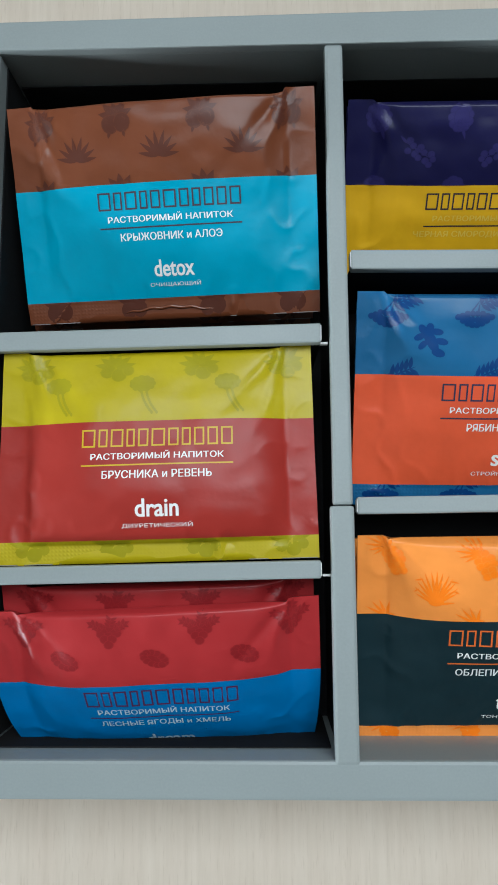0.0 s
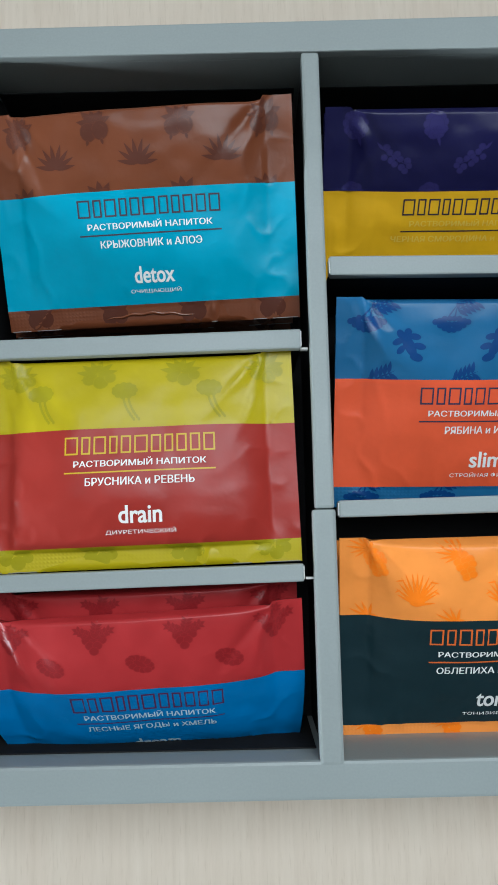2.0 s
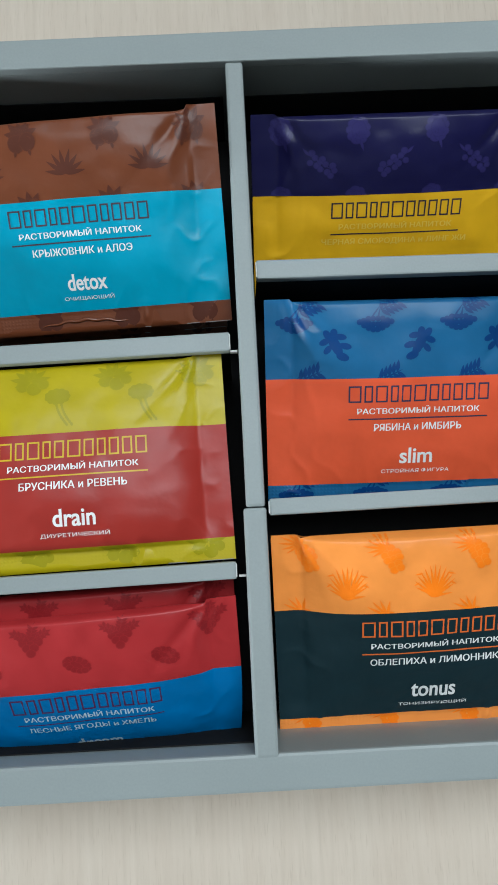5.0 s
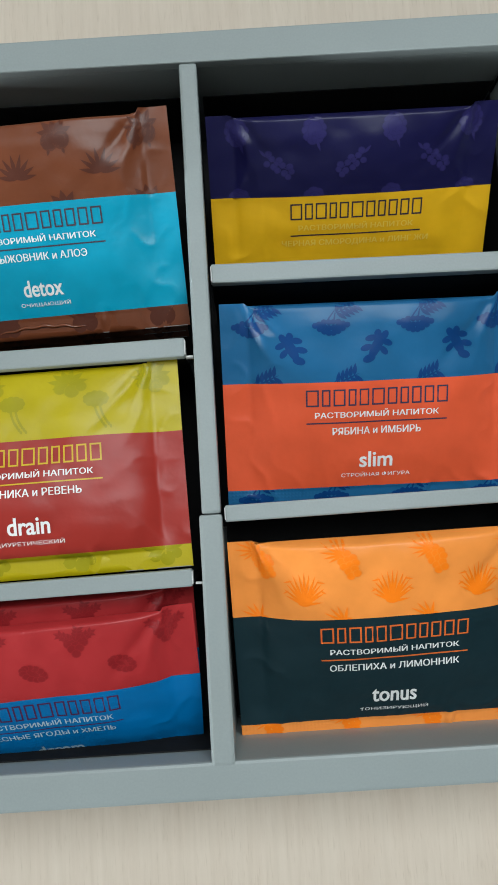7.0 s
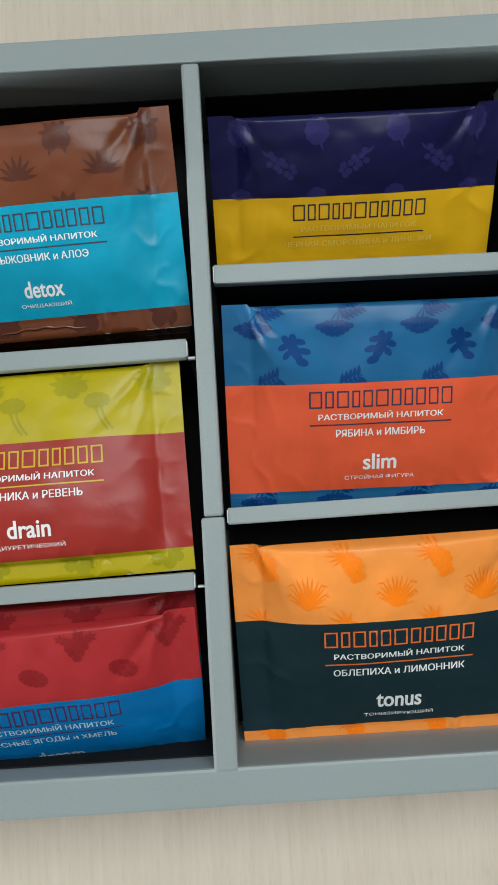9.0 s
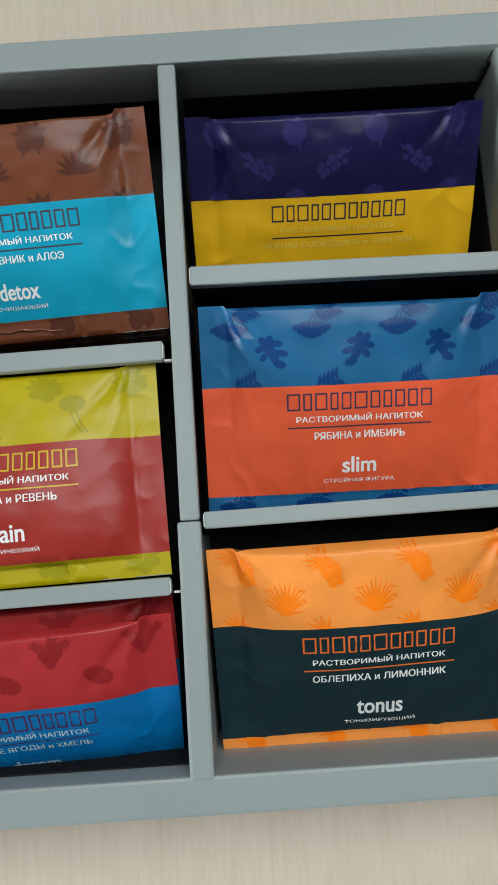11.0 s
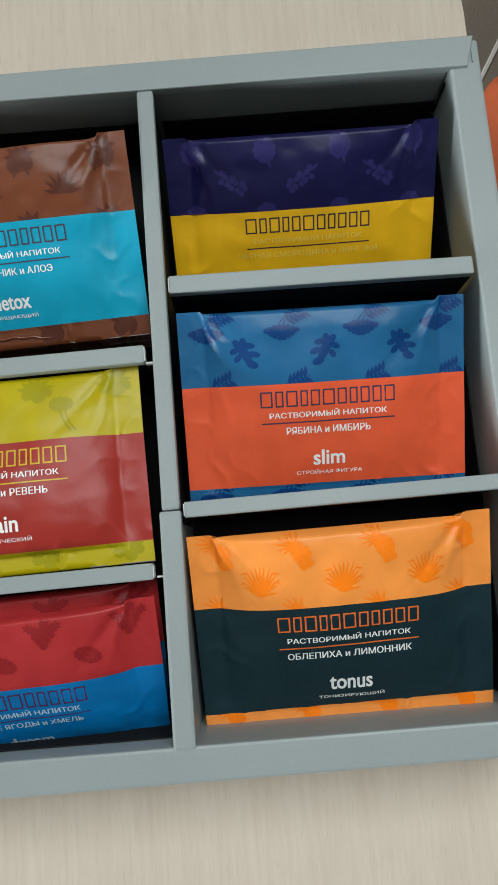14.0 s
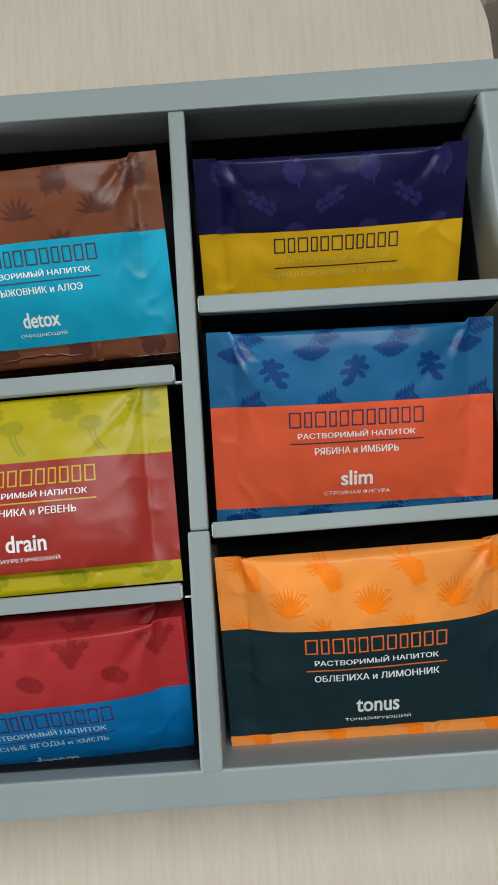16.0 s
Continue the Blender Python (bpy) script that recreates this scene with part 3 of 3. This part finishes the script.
def sachet(label, top_colour, panel_colour, print_colour, brand_colour, motif_a, motif_b, line, name, note, name_width, line_width, note_width,
           at, yaw, tilt, roll, top=26.4, bulge=7.0, bend=0.0, seed=0.0, size_a=1.1, size_b=1.1, text_colour=(0.82, 0.82, 0.8), soft_text=None, shift=0.7, name_drop=0.0, wide=1.0, pucker=1.0, taper=(0, 0, 0, 0), full=2.6):
    """at: the upper left corner: x, depth below the rim, y, in centimetres."""
    sheet = Sheet(top, bulge, radians(bend), seed, pucker, full, taper)
    thing = tagged(new("sachet"), label, "sachet", "drink sachets in the box")
    cy, sy, ct, st = math.cos(radians(yaw)), math.sin(radians(yaw)), math.cos(radians(tilt)), math.sin(radians(tilt))
    across = Vector((cy, sy, -math.sin(radians(roll)))).normalized()
    up = Vector((-sy * ct, cy * ct, st))
    up = (up - up.dot(across) * across).normalized()
    out = across.cross(up)
    corner = Vector((at[0] / 100, at[2] / 100, H - at[1] / 100)) - up * sheet.h / 1000
    m = Matrix((across, up, out)).transposed().to_4x4()
    m.translation = corner
    thing.matrix_world = m @ Matrix.Diagonal((wide, 1, 1, 1))
    word = name or "plain"
    band, panel = film("film_" + word + "_band", top_colour), film("film_" + word + "_panel", panel_colour)
    seal, ink = crimped("film_" + word + "_seal", top_colour), film("ink_" + word, print_colour)
    halo = film("ink_" + word + "_soft", tuple(0.7 * a + 0.3 * b for a, b in zip(print_colour, top_colour)))
    brand, text = film("ink_" + word + "_mark", brand_colour), film("ink_" + word + "_text", soft_text or text_colour)
    white = film("ink_" + word + "_name", text_colour)
    sheet_part("bottom_seal", sheet, 0, SEAL, 12, seal, thing, "crimped seal strip")
    sheet_part("lower_panel", sheet, SEAL, sheet.split, 52, panel, thing)
    sheet_part("upper_band", sheet, sheet.split, sheet.h, 46, band, thing)
    back_part(sheet, band, thing)
    rng = random.Random(int(seed * 10))
    worn = [b for b in bar(0.6, W - 0.6, 0.02, 0.24, 46) if rng.random() < 0.72]
    printed("bottom_edge", worn, sheet, CUT_EDGE, thing, "pale cut edge of the film", off=0.06)
    # motifs in the band and cut off at its edge, and in the strip
    for row, (make, us, dv, k) in enumerate(((motif_a, (11, 37, 64, 91), 6.5, size_a), (motif_b, (23, 50, 77), 15.5, size_b), (motif_a, (11, 37, 64, 91), 30.0, size_a))):
        for i, u in enumerate(us):
            if row == 1 and len(us) == 3 and make in (rhubarb,):
                u -= 3
            flip = -1 if (make in (ginger, currant) and i != 1) else 1
            polys = [[(u + flip * k * x, sheet.h - dv + k * y) for x, y in p] for p in make()]
            printed("printed_motif", polys, sheet, [ink, halo], thing, lo=sheet.split + 0.05, hi=sheet.h - 0.2, gap=0.0 if make in SOLID else 0.2)
    for u in (11, 37, 64, 91):
        printed("printed_motif", [[(u + size_a * x, SEAL - 2 + size_a * y) for x, y in p] for p in motif_a()], sheet, ink, thing, lo=0.6, hi=SEAL - 0.05)
    # the mark as a row of plain frames, then the lines of words
    v, x0, x1, t = sheet.split - 5.3 * pucker, W / 2 + shift - 23.4, W / 2 + shift + 23.4, 0.52
    a, lo, hi = x0, v - 2.8, v + 2.8
    for wide_ in MARK:
        b = a + wide_
        strokes = bar(a, a + t, lo, hi) + bar(b - t, b, lo, hi) + bar(a + t, b - t, hi - t, hi) + bar(a + t, b - t, lo, lo + t)
        printed("brand_mark", strokes, sheet, brand, thing)
        a = b + 0.99
    lettering("РАСТВОРИМЫЙ НАПИТОК", sheet, text, thing, sheet.split - 10.8 * pucker, 41, 2.5, shift, bold=0.06)
    printed("rule", bar(x0, x1, sheet.split - 14.0 * pucker, sheet.split - 13.55 * pucker, 24), sheet, brand, thing, step=0.0)
    lettering(line, sheet, text, thing, sheet.split - 16.7 * pucker, line_width, 2.5, shift, bold=0.06)
    if name:
        lettering(name, sheet, white, thing, sheet.split - 27.0 * pucker - name_drop, name_width, 5.6, shift, 0.014, 0.06)
        lettering(note, sheet, white, thing, sheet.split - 32.3 * pucker - name_drop * 0.8, note_width, 1.8, shift, off=0.26)
    return thing, m


def stacked(first, m, steps):
    """Copies of a sachet lying behind it in the same compartment."""
    for dx, dy, dz, turn in steps:
        copy_thing(first, m @ pose(dx / 1000, dy / 1000, dz / 1000, 0, 0, turn))


BROWN, CYAN = srgb(112, 60, 36), srgb(0, 152, 183)
s, m = sachet("brown and cyan drink sachet, glossy film, leaning in its compartment", BROWN, CYAN, srgb(84, 44, 32), srgb(70, 60, 70), gooseberry, aloe,
              "КРЫЖОВНИК и АЛОЭ", "detox", "ОЧИЩАЮЩИЙ", 13.4, 33.5, 17, (-10.48, -0.25, 20.53), 1.21, 18.6, -2.84, top=26.6, seed=1.3, shift=2.0, wide=1.008, size_a=1.1, size_b=1.0, bulge=6)
fold_sheet, bm, rings = Sheet(26.6, 6, 0.0, 1.3, 1.0), bmesh.new(), []
for i in range(31):
    u = 34 + i
    mid = fold_sheet.at(u, 2.6 + 1.5 * math.sin(math.pi * i / 30) + 0.25 * math.sin(i * 0.9), 0.15)
    size = 0.0006 * math.sin(math.pi * (i + 0.7) / 31.4) ** 0.5
    rings.append([bm.verts.new(mid + Vector((0, math.cos(a) * size, math.sin(a) * size))) for a in (0, 1.05, 2.1, 3.15, 4.2, 5.25)])
for a, b in zip(rings, rings[1:]):
    for k in range(6):
        bm.faces.new((a[k], b[k], b[(k + 1) % 6], a[(k + 1) % 6]))
FOLD = film("film_fold", BROWN, 0.2)
FOLD.node_tree.nodes["Principled BSDF"].inputs["Specular IOR Level"].default_value = 0.9
part("seal_fold", bm, FOLD, s, "shiny folded edge of the seal", smooth=True)
stacked(s, m, [(-2.2, -2.4, -9.5, 0.0), (-3.0, -5.0, -19, 0.0)])
YELLOW, RED = srgb(181, 163, 16), srgb(158, 47, 39)
s, m = sachet("yellow and red drink sachet lying almost flat in its compartment", YELLOW, RED, srgb(158, 148, 20), srgb(205, 170, 40), cranberry, rhubarb,
              "БРУСНИКА и РЕВЕНЬ", "drain", "ДИУРЕТИЧЕСКИЙ", 13.2, 33.5, 21.5, (-10.68, 0.40, 12.45), 1.26, 1.0, 0.5, top=24.2, seed=4.1, shift=1.0, wide=1.01, taper=(1.8, 0, -0.6, -0.4), size_a=1.05, size_b=1.0, bulge=7.5, full=0)
stacked(s, m, [(-1.5, -0.5, -10, 0.0), (-2.8, -0.8, -20, 0.0)])
BERRY, BLUE = srgb(168, 44, 46), srgb(0, 106, 166)
s, m = sachet("berry red and blue drink sachet, bowed down at its foot", BERRY, BLUE, srgb(136, 28, 32), srgb(76, 34, 70), raspberry, hop_cone,
              "ЛЕСНЫЕ ЯГОДЫ и ХМЕЛЬ", "dream", "СПОКОЙНЫЙ СОН", 15.5, 41, 18, (-10.61, 0.12, 4.32), 2.24, 15, 1.2, top=24.0, pucker=0.87, bend=50, full=3.2, taper=(0, 0, 8.0, 2.5), seed=7.7, shift=1.0, wide=1.015, size_a=1.0, size_b=1.45, bulge=5.2, text_colour=(0.42, 0.52, 0.58))
stacked(s, m, [(-1.0, 3.6, -14, -0.8)])
NAVY, GOLD = srgb(21, 20, 63), srgb(228, 174, 28)
s, m = sachet("navy and golden yellow drink sachet, its foot behind the card divider", NAVY, GOLD, srgb(42, 38, 90), srgb(44, 40, 60), mushroom, currant,
              "ЧЕРНАЯ СМОРОДИНА и ЛИНГ ЖИ", "", "", 1, 53, 1, (0.80, 0.19, 20.92), -0.1, 35.5, 0.2, top=27.2, seed=2.9, shift=1.3, wide=1.01, size_a=1.2, size_b=1.05, bulge=5.5, soft_text=srgb(226, 190, 80))
stacked(s, m, [(0.0, -2.2, -4.0, 0.0)])
SKY, CORAL = srgb(30, 94, 137), srgb(225, 90, 55)
s, m = sachet("blue and coral drink sachet leaning in its compartment", SKY, CORAL, srgb(10, 58, 112), srgb(48, 54, 80), rowan, ginger,
              "РЯБИНА и ИМБИРЬ", "slim", "СТРОЙНАЯ ФИГУРА", 11.2, 29.5, 23.5, (0.91, 0.0, 14.27), -0.77, 17.9, 0.4, top=26.7, seed=5.6, shift=0.6, size_a=1.4, size_b=1.15, bulge=6.5)
stacked(s, m, [(1.2, -3.0, -10, 0.0), (2.4, -6.0, -20, 0.0)])
ORANGE, SLATE = srgb(242, 146, 66), srgb(22, 44, 50)
s, m = sachet("orange and dark slate drink sachet leaning in its compartment", ORANGE, SLATE, srgb(250, 126, 20), srgb(226, 108, 48), buckthorn, tuft,
              "ОБЛЕПИХА и ЛИМОННИК", "tonus", "ТОНИЗИРУЮЩИЙ", 14.5, 41.5, 22.5, (0.74, 0.12, 6.58), 0.54, 19.5, -0.43, top=26.4, seed=9.2, shift=0.7, name_drop=0.9, pucker=1.075, wide=1.01, size_a=1.15, size_b=1.15, bulge=7)
stacked(s, m, [(0.8, -4.6, -9.5, 0.45), (1.2, -8.0, -19, 0.0)])
